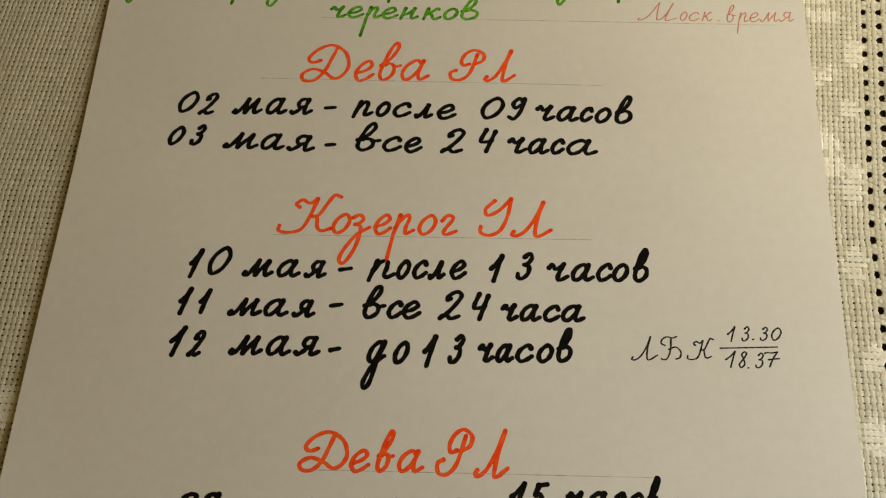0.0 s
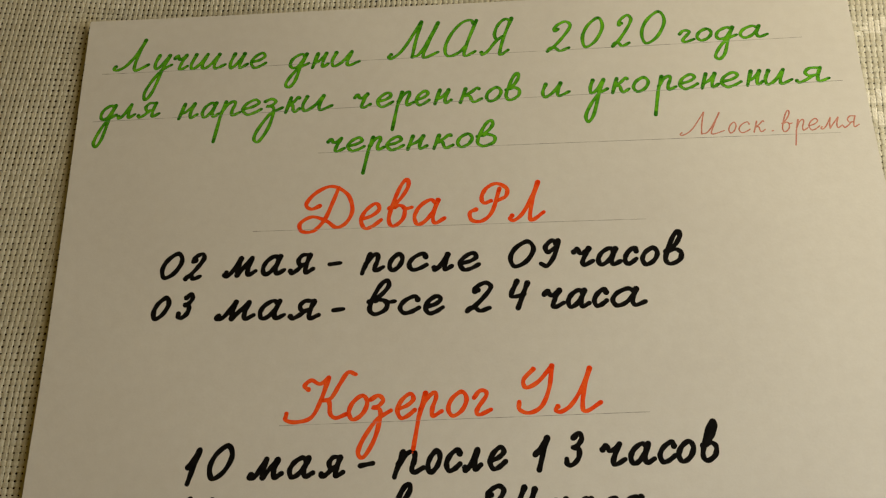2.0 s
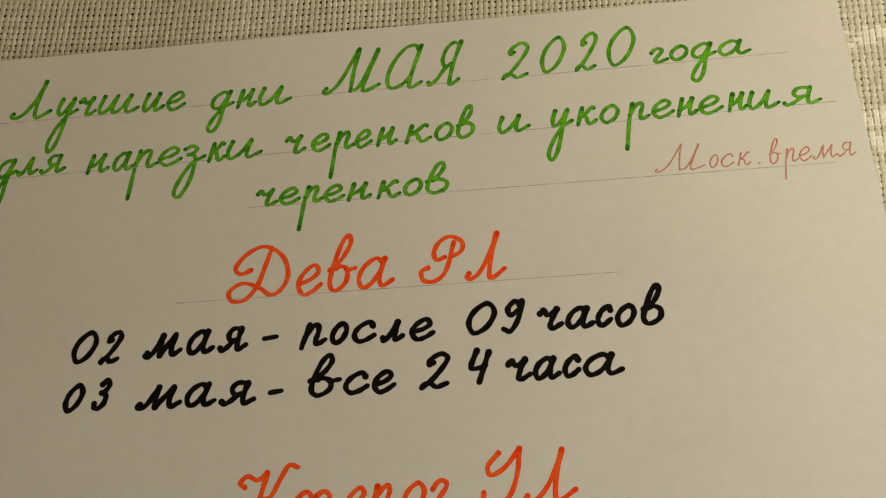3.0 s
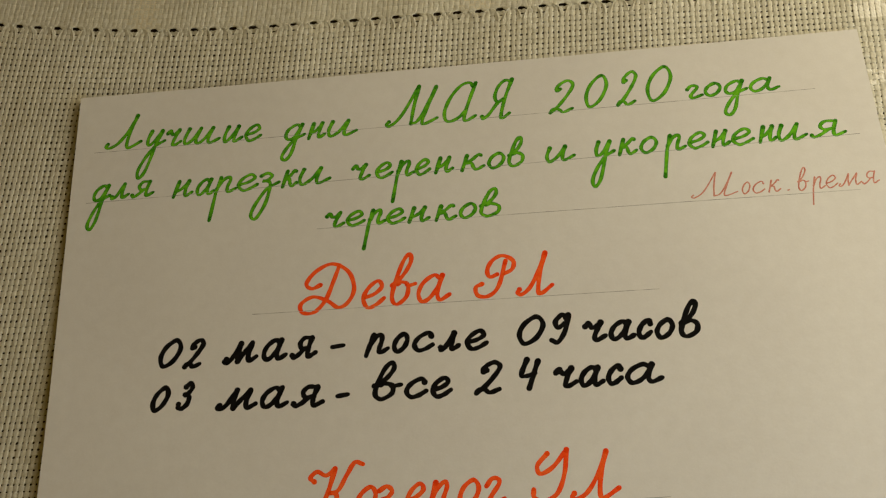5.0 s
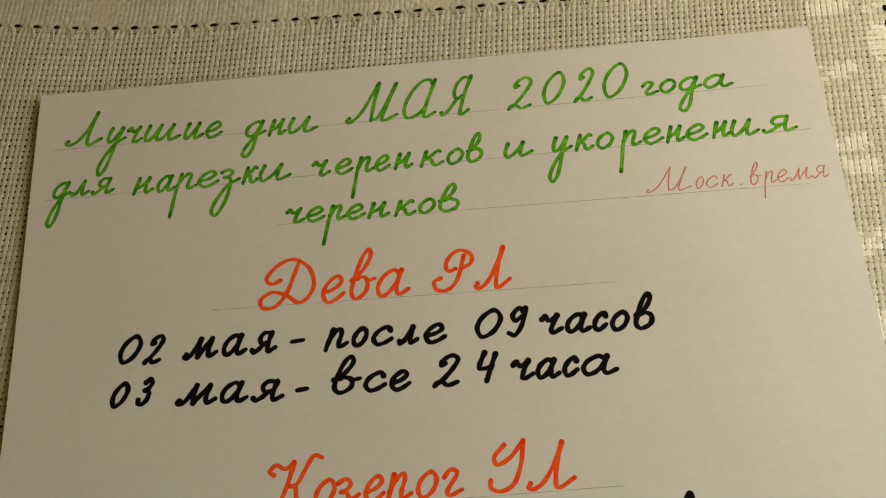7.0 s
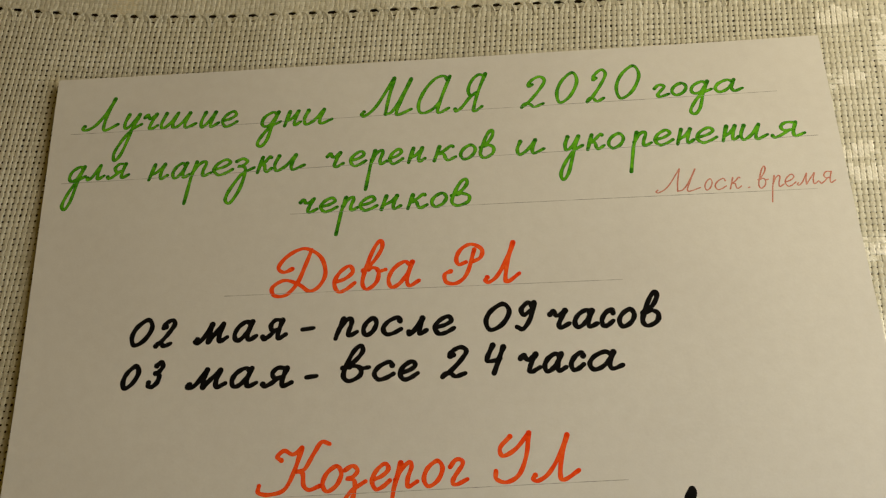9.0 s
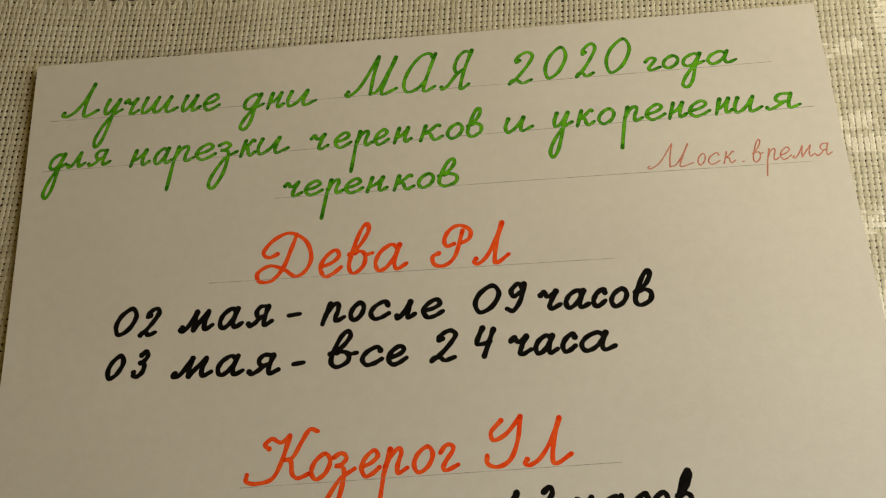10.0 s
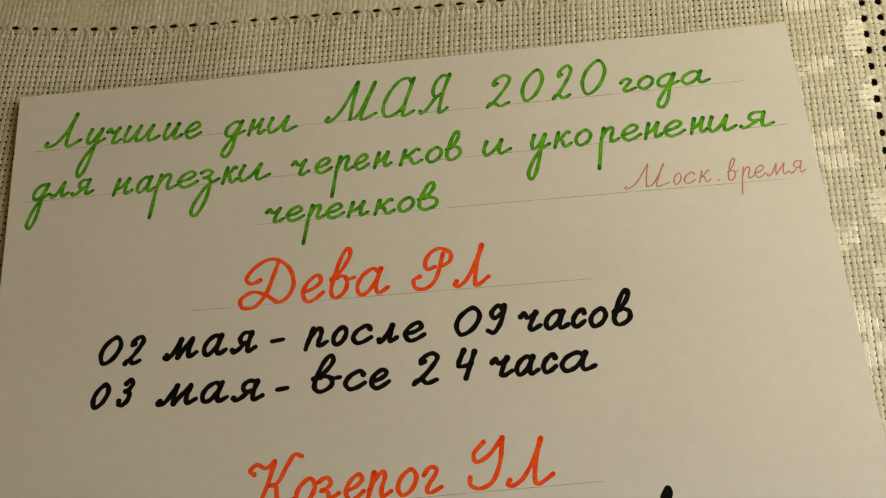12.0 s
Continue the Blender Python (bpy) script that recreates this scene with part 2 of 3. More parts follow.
def build_weave(parent):
    steps = 5
    i = np.arange(-47, 194)
    j = np.arange(-136, 47)
    rng = np.random.default_rng(7)
    wob_u = rng.normal(0, 0.07, len(i))
    wob_v = rng.normal(0, 0.07, len(j))
    verts, quads, mats, base = [], [], [], 0
    drawn_i = [int(round(c / PU)) for c in COL_U]
    drawn_j = int(round(HEM_V / PV))
    for along in ("warp", "weft"):
        lanes, marks, pitch, step = (i, j, PU, PV) if along == "warp" else (j, i, PV, PU)
        keep = np.array([k not in drawn_i for k in i]) if along == "warp" else np.array([k != drawn_j for k in j])
        lanes_wob = (wob_u if along == "warp" else wob_v)[keep]
        lanes = lanes[keep]
        n = (len(marks) - 1) * steps + 1
        run = np.linspace(marks[0], marks[-1], n)
        L, S = np.meshgrid(lanes, run, indexing="ij")
        whole = np.floor(S + 1e-6).astype(int)
        nxt = np.minimum(whole + 1, marks[-1])
        f = (1 - np.cos(np.pi * (S - whole))) / 2

        def side(k):
            ii, jj = (L, k) if along == "warp" else (k, L)
            up, inm = weave_sign(ii * PU, jj * PV, ii, jj)
            return up * (1 if along == "warp" else -1), inm

        s0, m0 = side(whole)
        s1, _ = side(nxt)
        high = s0 * (1 - f) + s1 * f
        lane = L * pitch + lanes_wob[:, None] + 0.05 * np.sin(S * 0.37 + L * 1.7)
        pos = S * step
        if along == "warp":
            # bundles of four pulled together at the hem row
            group = np.floor(L / 4)
            centre = (group * 4 + 1.5) * PU + 0.35 * np.sin(group * 5.1)
            off = pos - HEM_V - 0.4 - 0.2 * (L - group * 4 - 1.5)
            pull = np.exp(-(off / np.where(off > 0, 0.8, 1.5)) ** 2)
            lane = lane + (centre - lane) * (0.56 + 0.07 * np.sin(group * 2.7)) * pull
            u, v = lane, pos
            hem = pos > drawn_j * PV
        else:
            centre = (np.floor(L / 3) * 3 + 1.0) * PV
            pull = sum(np.exp(-((pos - c) / 1.3) ** 2) for c in COL_U)
            lane = lane + (centre - lane) * 0.55 * np.minimum(pull, 1)
            # the rows beside the drawn one close part of its gap, the nearest most
            lane = lane - 0.36 * np.sign(L - drawn_j) * np.exp(-np.maximum(np.abs(L - drawn_j) - 2, 0) / 3.0)
            u, v = pos, lane
            hem = L > drawn_j
        amp = np.where(hem, 0.05, 0.09)
        half = pitch * np.where(hem, 0.46, 0.415) * (1 + np.where(hem, 0.06, 0.19) * np.cos(2 * np.pi * S)) * (1 + 0.12 * np.sin(L * 2.3 + S * 0.8) * 0.5 + rng.normal(0, 0.05, (len(lanes), 1)))
        half = np.where(m0, half * 1.1, half)
        if along == "weft":
            half = half * np.where((L < drawn_j) & (L > drawn_j - 4), 1.12, 1.0)
        half = half * (1 - 0.2 * np.minimum(pull, 1))
        x, y = sheared(u, v)
        half = half * (1 + 0.06 * np.clip((15 - x) / 45, 0, 1) + 0.13 * np.clip((x - 195) / 18, 0, 1) + 0.03 * np.sin(x * 0.11 + 1.3) * np.sin(y * 0.09))
        z = CLOTH_Z + amp * high - 0.25 * (np.sin(x * 0.07 + y * 0.02) + 1) * 0.5 - 0.2 * (np.sin(x * 0.19 - y * 0.05) + 1) * 0.5
        dx, dy = np.gradient(x, axis=1), np.gradient(y, axis=1)
        size = np.hypot(dx, dy)
        nx, ny = -dy / size, dx / size
        ring = [(-1.0, -0.075), (-0.82, 0.0), (-0.45, 0.05), (0.0, -0.01), (0.45, 0.05), (0.82, 0.0), (1.0, -0.075)]
        nr = len(ring)
        grid = np.stack([np.stack([x + nx * half * a, y + ny * half * a, z + b], -1) for a, b in ring], 2) * 0.001
        nl, ns = x.shape
        verts.append(grid.reshape(-1, 3))
        idx = base + np.arange(nl * ns * nr).reshape(nl, ns, nr)
        seen = ~covered((x[:, :-1] + x[:, 1:]) / 2, (y[:, :-1] + y[:, 1:]) / 2)
        for k in range(nr - 1):
            q = np.stack([idx[:, :-1, k], idx[:, 1:, k], idx[:, 1:, k + 1], idx[:, :-1, k + 1]], -1)
            quads.append(q[seen])
            mats.append((m0[:, :-1] & (high[:, :-1] > 0))[seen])
        base += nl * ns * nr
    verts, quads, mats = np.concatenate(verts), np.concatenate(quads), np.concatenate(mats)
    used = np.zeros(len(verts), bool)
    used[quads.ravel()] = True
    remap = np.cumsum(used) - 1
    verts, quads = verts[used], remap[quads]
    me = bpy.data.meshes.new("woven_threads")
    me.vertices.add(len(verts))
    me.vertices.foreach_set("co", verts.astype(np.float32).ravel())
    me.loops.add(quads.size)
    me.loops.foreach_set("vertex_index", quads.astype(np.int32).ravel())
    me.polygons.add(len(quads))
    me.polygons.foreach_set("loop_start", np.arange(0, quads.size, 4, dtype=np.int32))
    me.materials.append(LINEN)
    me.materials.append(SILK)
    me.polygons.foreach_set("material_index", mats.astype(np.int32))
    me.polygons.foreach_set("use_smooth", np.ones(len(quads), bool))
    me.update(calc_edges=True)
    me.validate()
    ob = new("woven_threads", me)
    ob.parent = parent
    return tagged(ob, "coarse linen weave with silky brocade motifs", kind="stuff")


def hem_fold(parent):
    """The turned-under second layer of the far hem."""
    u, v = np.meshgrid(np.linspace(-68, 282, 71), np.linspace(HEM_V + 1.2, 75, 16))
    x, y = sheared(u, v)
    rows, cols = x.shape
    verts = [(px / 1000, py / 1000, z) for z in (0.74895, 0.7486) for px, py in zip(x.ravel(), y.ravel())]
    faces = []
    for b in range(rows - 1):
        for a in range(cols - 1):
            k, low = b * cols + a, rows * cols
            faces.append((k, k + 1, k + cols + 1, k + cols))
            faces.append((low + k, low + k + cols, low + k + cols + 1, low + k + 1))
    for a in range(cols - 1):
        faces.append((a + 1, a, rows * cols + a, rows * cols + a + 1))
    return link_mesh("hem_fold", verts, faces, SHEET, parent, "plain folded linen hem")


def hem_stitches(parent):
    """Fine sewing thread that loops round each bundle of the drawn-thread row."""
    verts, faces = [], []
    for group in range(-11, 48):
        c = (group * 4 + 1.5) * PU + 0.35 * math.sin(group * 5.1)
        line = [(c - 2.5, HEM_V - 3.4), (c - 2.0, HEM_V - 1.4), (c - 1.3, HEM_V + 0.1), (c, HEM_V + 0.6), (c + 1.2, HEM_V + 0.0), (c + 2.0, HEM_V - 1.6), (c + 2.4, HEM_V - 3.6)]
        line = [Vector(sheared(u, v)) for u, v in smooth_run(line)]
        base = len(verts)
        for n, q in enumerate(line):
            d = (line[min(n + 1, len(line) - 1)] - line[max(n - 1, 0)]).normalized()
            z = CLOTH_Z + 0.02 + 0.07 * math.sin(math.pi * n / (len(line) - 1))
            for a, h in ((-1, -0.05), (-0.5, 0.03), (0.5, 0.03), (1, -0.05)):
                verts.append(((q.x - d.y * a * 0.1) / 1000, (q.y + d.x * a * 0.1) / 1000, (z + h) / 1000))
            if n:
                for k in range(3):
                    faces.append((base + n * 4 - 4 + k, base + n * 4 + k, base + n * 4 + k + 1, base + n * 4 - 3 + k))
    ob = link_mesh("hem_stitching", verts, faces, LINEN, parent, "fine white sewing thread", True)
    return tagged(ob, "fine white sewing thread", kind="stuff")


def tablecloth():
    root = tagged(new("tablecloth"), "cream openwork linen tablecloth with brocade flowers and hemstitching", "tablecloth")
    build_weave(root)
    hem_fold(root)
    hem_stitches(root)
    # plain cloth round the openwork and under the paper
    zt, zb = 0.7492, 0.7484
    for lo, hi in (((-0.46, -0.58), (-0.070, 0.38)), ((0.290, -0.58), (0.48, 0.38)),
                   ((-0.070, 0.085), (0.290, 0.38)), ((-0.070, -0.58), (0.290, -0.235)), ((0.014, -0.232), (0.196, -0.014))):
        part("cloth_panel", box((*lo, zb), (*hi, zt), 0.0002), SHEET, root)
    return root


tablecloth()

# ---- the sheet of paper ----
PAPER_Z = 0.7499


def lift(x, y):
    """How far the sheet stands off the cloth, in metres, at millimetres x, y from its far corner."""
    edge = 0.0004 * math.exp(-max(x, 0) / 16)
    corner = 0.0004 * math.exp(-(x * x + y * y) / (2 * 24 ** 2))
    wave = 0.0002 * (1 + math.sin(x * 0.03 + y * 0.045))
    return PAPER_Z + edge + corner + wave


def paper_sheet():
    nx, ny, thick = 60, 84, 0.00018
    wide, tall = 210.0, 297.0
    verts, faces = [], []
    for layer in (0, 1):
        for b in range(ny + 1):
            for a in range(nx + 1):
                x, y = wide * (a / nx) ** 1.4, -tall * b / ny
                # the sheet is cut slightly out of square, and its long edge bows a little
                bow = 0.9 * math.exp(-((y + 95) / 45) ** 2) * (1 - x / wide) ** 6
                skew = 0.9 * (1 - x / wide) * (1 - b / ny)
                verts.append(((x + bow) / 1000, (y - skew) / 1000, lift(x + bow, y - skew) - layer * thick))
    row = nx + 1
    at = lambda layer, a, b: layer * row * (ny + 1) + b * row + a
    for b in range(ny):
        for a in range(nx):
            faces.append((at(0, a, b), at(0, a, b + 1), at(0, a + 1, b + 1), at(0, a + 1, b)))
            faces.append((at(1, a, b), at(1, a + 1, b), at(1, a + 1, b + 1), at(1, a, b + 1)))
    for a in range(nx):
        faces.append((at(0, a, 0), at(0, a + 1, 0), at(1, a + 1, 0), at(1, a, 0)))
        faces.append((at(0, a + 1, ny), at(0, a, ny), at(1, a, ny), at(1, a + 1, ny)))
    for b in range(ny):
        faces.append((at(0, 0, b + 1), at(0, 0, b), at(1, 0, b), at(1, 0, b + 1)))
        faces.append((at(0, nx, b), at(0, nx, b + 1), at(1, nx, b + 1), at(1, nx, b)))
    ob = link_mesh("paper_sheet", verts, faces, PAPER, smooth=False)
    return tagged(ob, "white paper sheet with handwritten calendar notes on the tablecloth", "paper")


sheet = paper_sheet()

# ---- handwriting: each letter as pen strokes; small letters are 1 high, capitals and figures 2 ----
LETTERS = {}


def letter(sign, advance, *strokes):
    LETTERS[sign] = (advance, strokes)


letter("а", 1.0, [(.62, .85), (.42, 1), (.14, .75), (.05, .35), (.2, .02), (.42, .12), (.6, .5), (.68, .98)], [(.68, .98), (.63, .35), (.76, .02), (1.02, .2)])
letter("о", .76, [(.42, 1), (.12, .75), (.05, .32), (.28, 0), (.58, .22), (.66, .68), (.42, 1)])
letter("с", .68, [(.6, .78), (.46, 1), (.16, .75), (.06, .35), (.24, .02), (.48, .08), (.7, .3)])
letter("е", .74, [(.08, .38), (.4, .5), (.6, .76), (.42, 1), (.15, .75), (.06, .35), (.27, 0), (.52, .06), (.76, .3)])
letter("м", 1.25, [(.06, .2), (.0, .08), (.12, 0), (.3, .25), (.5, .97)], [(.5, .97), (.5, .5), (.55, .03)], [(.55, .03), (.76, .5), (.97, .95)], [(.97, .95), (.94, .4), (1.03, .02), (1.28, .22)])
letter("л", .7, [(.03, .15), (.08, .0), (.24, .22), (.44, .95)], [(.44, .95), (.44, .4), (.52, .02), (.74, .22)])
letter("я", 1.02, [(.0, .14), (.1, .01), (.3, .16), (.52, .45), (.68, .48)], [(.68, .48), (.38, .46), (.24, .72), (.38, .99), (.7, .97)], [(.72, .98), (.68, .4), (.76, .02), (1.05, .2)])
letter("п", .84, [(.14, 1), (.1, .5), (.04, -.12)], [(.08, .4), (.28, .92), (.48, .96), (.54, .6), (.52, .2), (.62, .0), (.86, .2)])
letter("в", .78, [(-.02, .75), (.12, .88), (.36, 1.18), (.5, 1.6), (.38, 1.86), (.2, 1.6), (.08, .9), (.08, .28), (.32, 0), (.62, .28), (.58, .72), (.32, .86), (.2, .78)], [(.54, .74), (.66, .7), (.84, .74)])
letter("В", .7, [(-.02, .75), (.12, .88), (.36, 1.15), (.48, 1.58), (.36, 1.86), (.18, 1.6), (.06, .9), (.06, .28), (.34, 0), (.72, .26), (.7, .7), (.38, .9), (.18, .8)])
letter("ч", .88, [(.0, .76), (.1, .97), (.19, .86), (.28, .7), (.44, .74), (.62, 1)], [(.62, 1), (.52, .5), (.5, .1), (.64, 0), (.92, .22)])
letter("р", .92, [(.26, 1), (.22, 0), (.16, -1.0)], [(.22, .3), (.36, .78), (.56, 1), (.66, .8), (.62, .35), (.7, .02), (.96, .2)])
letter("н", .82, [(.12, 1), (.06, 0)], [(.08, .32), (.3, .46), (.48, .72), (.58, 1)], [(.58, 1), (.53, .35), (.62, .02), (.86, .22)])
letter("к", .8, [(.12, 1), (.06, 0)], [(.64, .95), (.54, 1), (.34, .68), (.1, .46), (.34, .46), (.48, .12), (.62, 0), (.84, .2)])
letter("з", .74, [(.1, .84), (.3, 1), (.48, .8), (.38, .55), (.22, .5), (.44, .42), (.52, .02), (.44, -.6), (.2, -1.1), (.02, -.98), (.1, -.6), (.42, -.02), (.78, .34)])
letter("и", .8, [(.1, 1), (.05, .4), (.15, 0), (.36, .3), (.54, 1)], [(.54, 1), (.5, .3), (.58, 0), (.84, .26)])
letter("ш", 1.16, [(.1, 1), (.06, .3), (.16, 0), (.34, .3), (.48, 1)], [(.48, 1), (.44, .3), (.54, 0), (.72, .3), (.88, 1)], [(.88, 1), (.84, .3), (.94, 0), (1.2, .26)])
letter("у", .74, [(.1, 1), (.06, .45), (.16, .06), (.36, .3), (.54, 1)], [(.54, 1), (.46, 0), (.32, -.85), (.12, -1.15), (.0, -.9), (.16, -.45), (.48, .02), (.78, .32)])
letter("д", .82, [(.6, .85), (.4, 1), (.12, .72), (.06, .3), (.22, .02), (.46, .18), (.64, .92)], [(.64, 1), (.54, 0), (.42, -.8), (.22, -1.1), (.06, -.9), (.24, -.4), (.54, .04), (.84, .3)])
letter("г", .6, [(.0, .72), (.12, .98), (.3, .98), (.38, .78), (.22, .36), (.18, .1), (.32, 0), (.62, .18)])
letter("Л", 1.1, [(.04, .26), (.0, .1), (.14, 0), (.38, .3), (.58, 1.1), (.68, 2)], [(.68, 2), (.64, 1), (.7, .12), (.84, 0), (1.14, .36)])
letter("М", 1.75, [(.06, .22), (.0, .08), (.14, 0), (.46, .5), (.82, 2)], [(.82, 2), (.84, .9), (.9, .04)], [(.9, .04), (1.12, .16), (1.3, .8), (1.48, 1.92)], [(1.48, 1.92), (1.36, .9), (1.3, .12), (1.44, 0), (1.82, .26)])
letter("А", 1.4, [(1.06, 1.75), (.85, 1.98), (.5, 1.85), (.2, 1.3), (.08, .6), (.22, .1), (.5, .02), (.82, .25), (1.0, .6)], [(1.12, 1.95), (1.02, .9), (1.0, .15), (1.15, 0), (1.46, .22)])
letter("Я", 1.4, [(.0, .14), (.1, .02), (.34, .2), (.66, .75), (.94, .98)], [(.98, .98), (.66, .84), (.44, 1.15), (.5, 1.65), (.78, 1.95), (1.12, 1.88)], [(1.16, 2), (1.02, .95), (1.04, .1), (1.18, 0), (1.46, .22)])
letter("Д", 1.98, [(.51, 1.06), (.22, .95), (-.02, 1.16), (.22, 1.57), (.76, 1.79), (1.42, 1.44), (1.76, .83), (1.68, .32), (1.36, .12), (.9, .42), (.34, .62), (-.03, .37), (.12, .04), (.54, .03), (.83, .46), (.95, 1.16), (1.02, 1.71)])
letter("Р", 1.2, [(.14, .66), (-.06, .5), (.08, .1), (.46, .04), (.74, .5), (.8, 1.72)], [(.6, 1.08), (.36, .98), (.22, 1.32), (.32, 1.78), (.64, 2), (1.06, 1.72), (1.1, 1.3), (.84, 1.08)])
letter("К", 2.15, [(1.18, 1.75), (1.13, .95), (.95, .18), (.44, .0), (.03, .1), (-.02, .36)], [(.55, 1.32), (.36, 1.47), (.56, 1.68), (.92, 1.52), (1.18, 1.75)], [(2.15, 1.84), (1.85, 1.92), (1.67, 1.5), (1.48, .95), (1.2, .86)], [(1.2, .88), (1.45, .78), (1.6, .3), (1.85, .1), (2.2, .24)])
letter("У", 1.35, [(.3, 1.9), (-.02, 1.45), (.16, 1.1), (.62, 1.35), (1.04, 2)], [(1.04, 2), (1.1, 1.05), (.94, .28), (.5, 0), (.06, .16), (-.02, .48)])
letter("Б", 1.5, [(.05, 1.25), (-.24, 1.44), (-.22, 1.78), (.07, 2), (.5, 1.9), (.76, 2.02)], [(.4, 1.8), (.52, .83), (.4, .1), (.1, .02), (.0, .1)], [(.4, .9), (.85, 1.1), (1.28, .7), (1.3, .2), (1.05, .06)])
letter("0", 1.0, [(.56, 2), (.16, 1.5), (.05, .7), (.3, 0), (.7, .4), (.86, 1.35), (.56, 2)])
letter("1", .75, [(.0, .95), (.26, 1.4), (.48, 2)], [(.48, 2), (.42, 1), (.38, 0)])
letter("2", .98, [(.26, 1.5), (.14, 1.38), (.12, 1.62), (.28, 1.88), (.52, 2), (.74, 1.7), (.6, 1.1), (.3, .4), (.04, .04)], [(.04, .04), (.14, .26), (.34, .22), (.56, .02), (.88, .2)])
letter("3", .84, [(.12, 1.7), (.4, 2), (.64, 1.65), (.48, 1.22), (.26, 1.1)], [(.26, 1.1), (.62, .95), (.68, .4), (.4, .02), (.1, .06), (.0, .34)])
letter("4", .9, [(.24, 2), (.12, 1.2), (.16, .88), (.4, .86), (.72, 1)], [(.76, 1.85), (.68, 1), (.6, 0)])
letter("5", .9, [(.8, 2), (.28, 1.92)], [(.28, 1.92), (.2, 1.1), (.5, 1.22), (.7, .7), (.5, .1), (.1, .1)])
letter("7", .95, [(.02, 1.86), (.16, 1.96), (.44, 1.9), (.78, 2)], [(.78, 2), (.56, 1), (.44, 0)], [(.3, .98), (.95, 1.1)])
letter("8", .8, [(.62, 1.7), (.4, 2), (.16, 1.66), (.44, 1.02), (.6, .4), (.32, 0), (.06, .4), (.36, 1.02), (.62, 1.7)])
letter("9", .9, [(.68, 1.7), (.42, 2), (.12, 1.55), (.3, 1.08), (.62, 1.35)], [(.74, 1.95), (.7, .8), (.42, .04), (.08, .2)])
letter("-", .7, [(.0, .48), (.6, .54)])
letter(".", .3, [(.06, .04), (.1, .06)])

# stroke width in millimetres, and the kind of pen for the labels
PENS = {GREEN: (1.08, "green marker"), ORANGE: (1.2, "orange marker"), BLACK: (1.4, "thick black marker"), RED: (0.42, "thin red pen"), PEN: (0.5, "thin black pen"), PENCIL: (0.2, "pencil")}
POOLED = {GREEN: GREEN_POOLED, ORANGE: ORANGE_POOLED}  # darker ink along the edges and at the ends of a stroke
SLANT = 0.27
ink_rng = random.Random(11)


def ink_line(verts, faces, slots, line, width):
    """A low ridge of ink along a line in millimetres on the sheet, with round ends; slots marks the faces where ink pools."""
    r = width / 2
    first, last = (line[0] - line[1]).normalized(), (line[-1] - line[-2]).normalized()
    caps = [(0.98, 0.2), (0.8, 0.6), (0.45, 0.89)]
    path = [(line[0] + first * r * k, s) for k, s in caps] + [(q, 1.0) for q in line] + [(line[-1] + last * r * k, s) for k, s in reversed(caps)]
    phase = ink_rng.random() * 6
    base = len(verts)
    for n, (q, s) in enumerate(path):
        d = path[min(n + 1, len(path) - 1)][0] - path[max(n - 1, 0)][0]
        d = d.normalized() if d.length > 1e-9 else Vector((1, 0))
        side = Vector((-d.y, d.x))
        blob = 1 + 0.2 * math.exp(-((n - 3) / 2.5) ** 2)
        w = r * s * blob * (0.86 + 0.2 * abs(d.y)) * (1 + 0.07 * math.sin(n * 0.9 + phase) + 0.05 * math.sin(n * 0.31 + 2 * phase))
        for a, h in ((-1, -0.005), (-0.62, 0.010), (0, 0.014), (0.62, 0.010), (1, -0.005)):
            m = q + side * w * a
            verts.append((m.x / 1000, m.y / 1000, lift(m.x, m.y) + h / 1000))
        if n:
            for k in range(4):
                faces.append((base + n * 5 - 5 + k, base + n * 5 + k, base + n * 5 + k + 1, base + n * 5 - 4 + k))
                slots.append(int(k in (0, 3) or n < 5 or n > len(path) - 5))


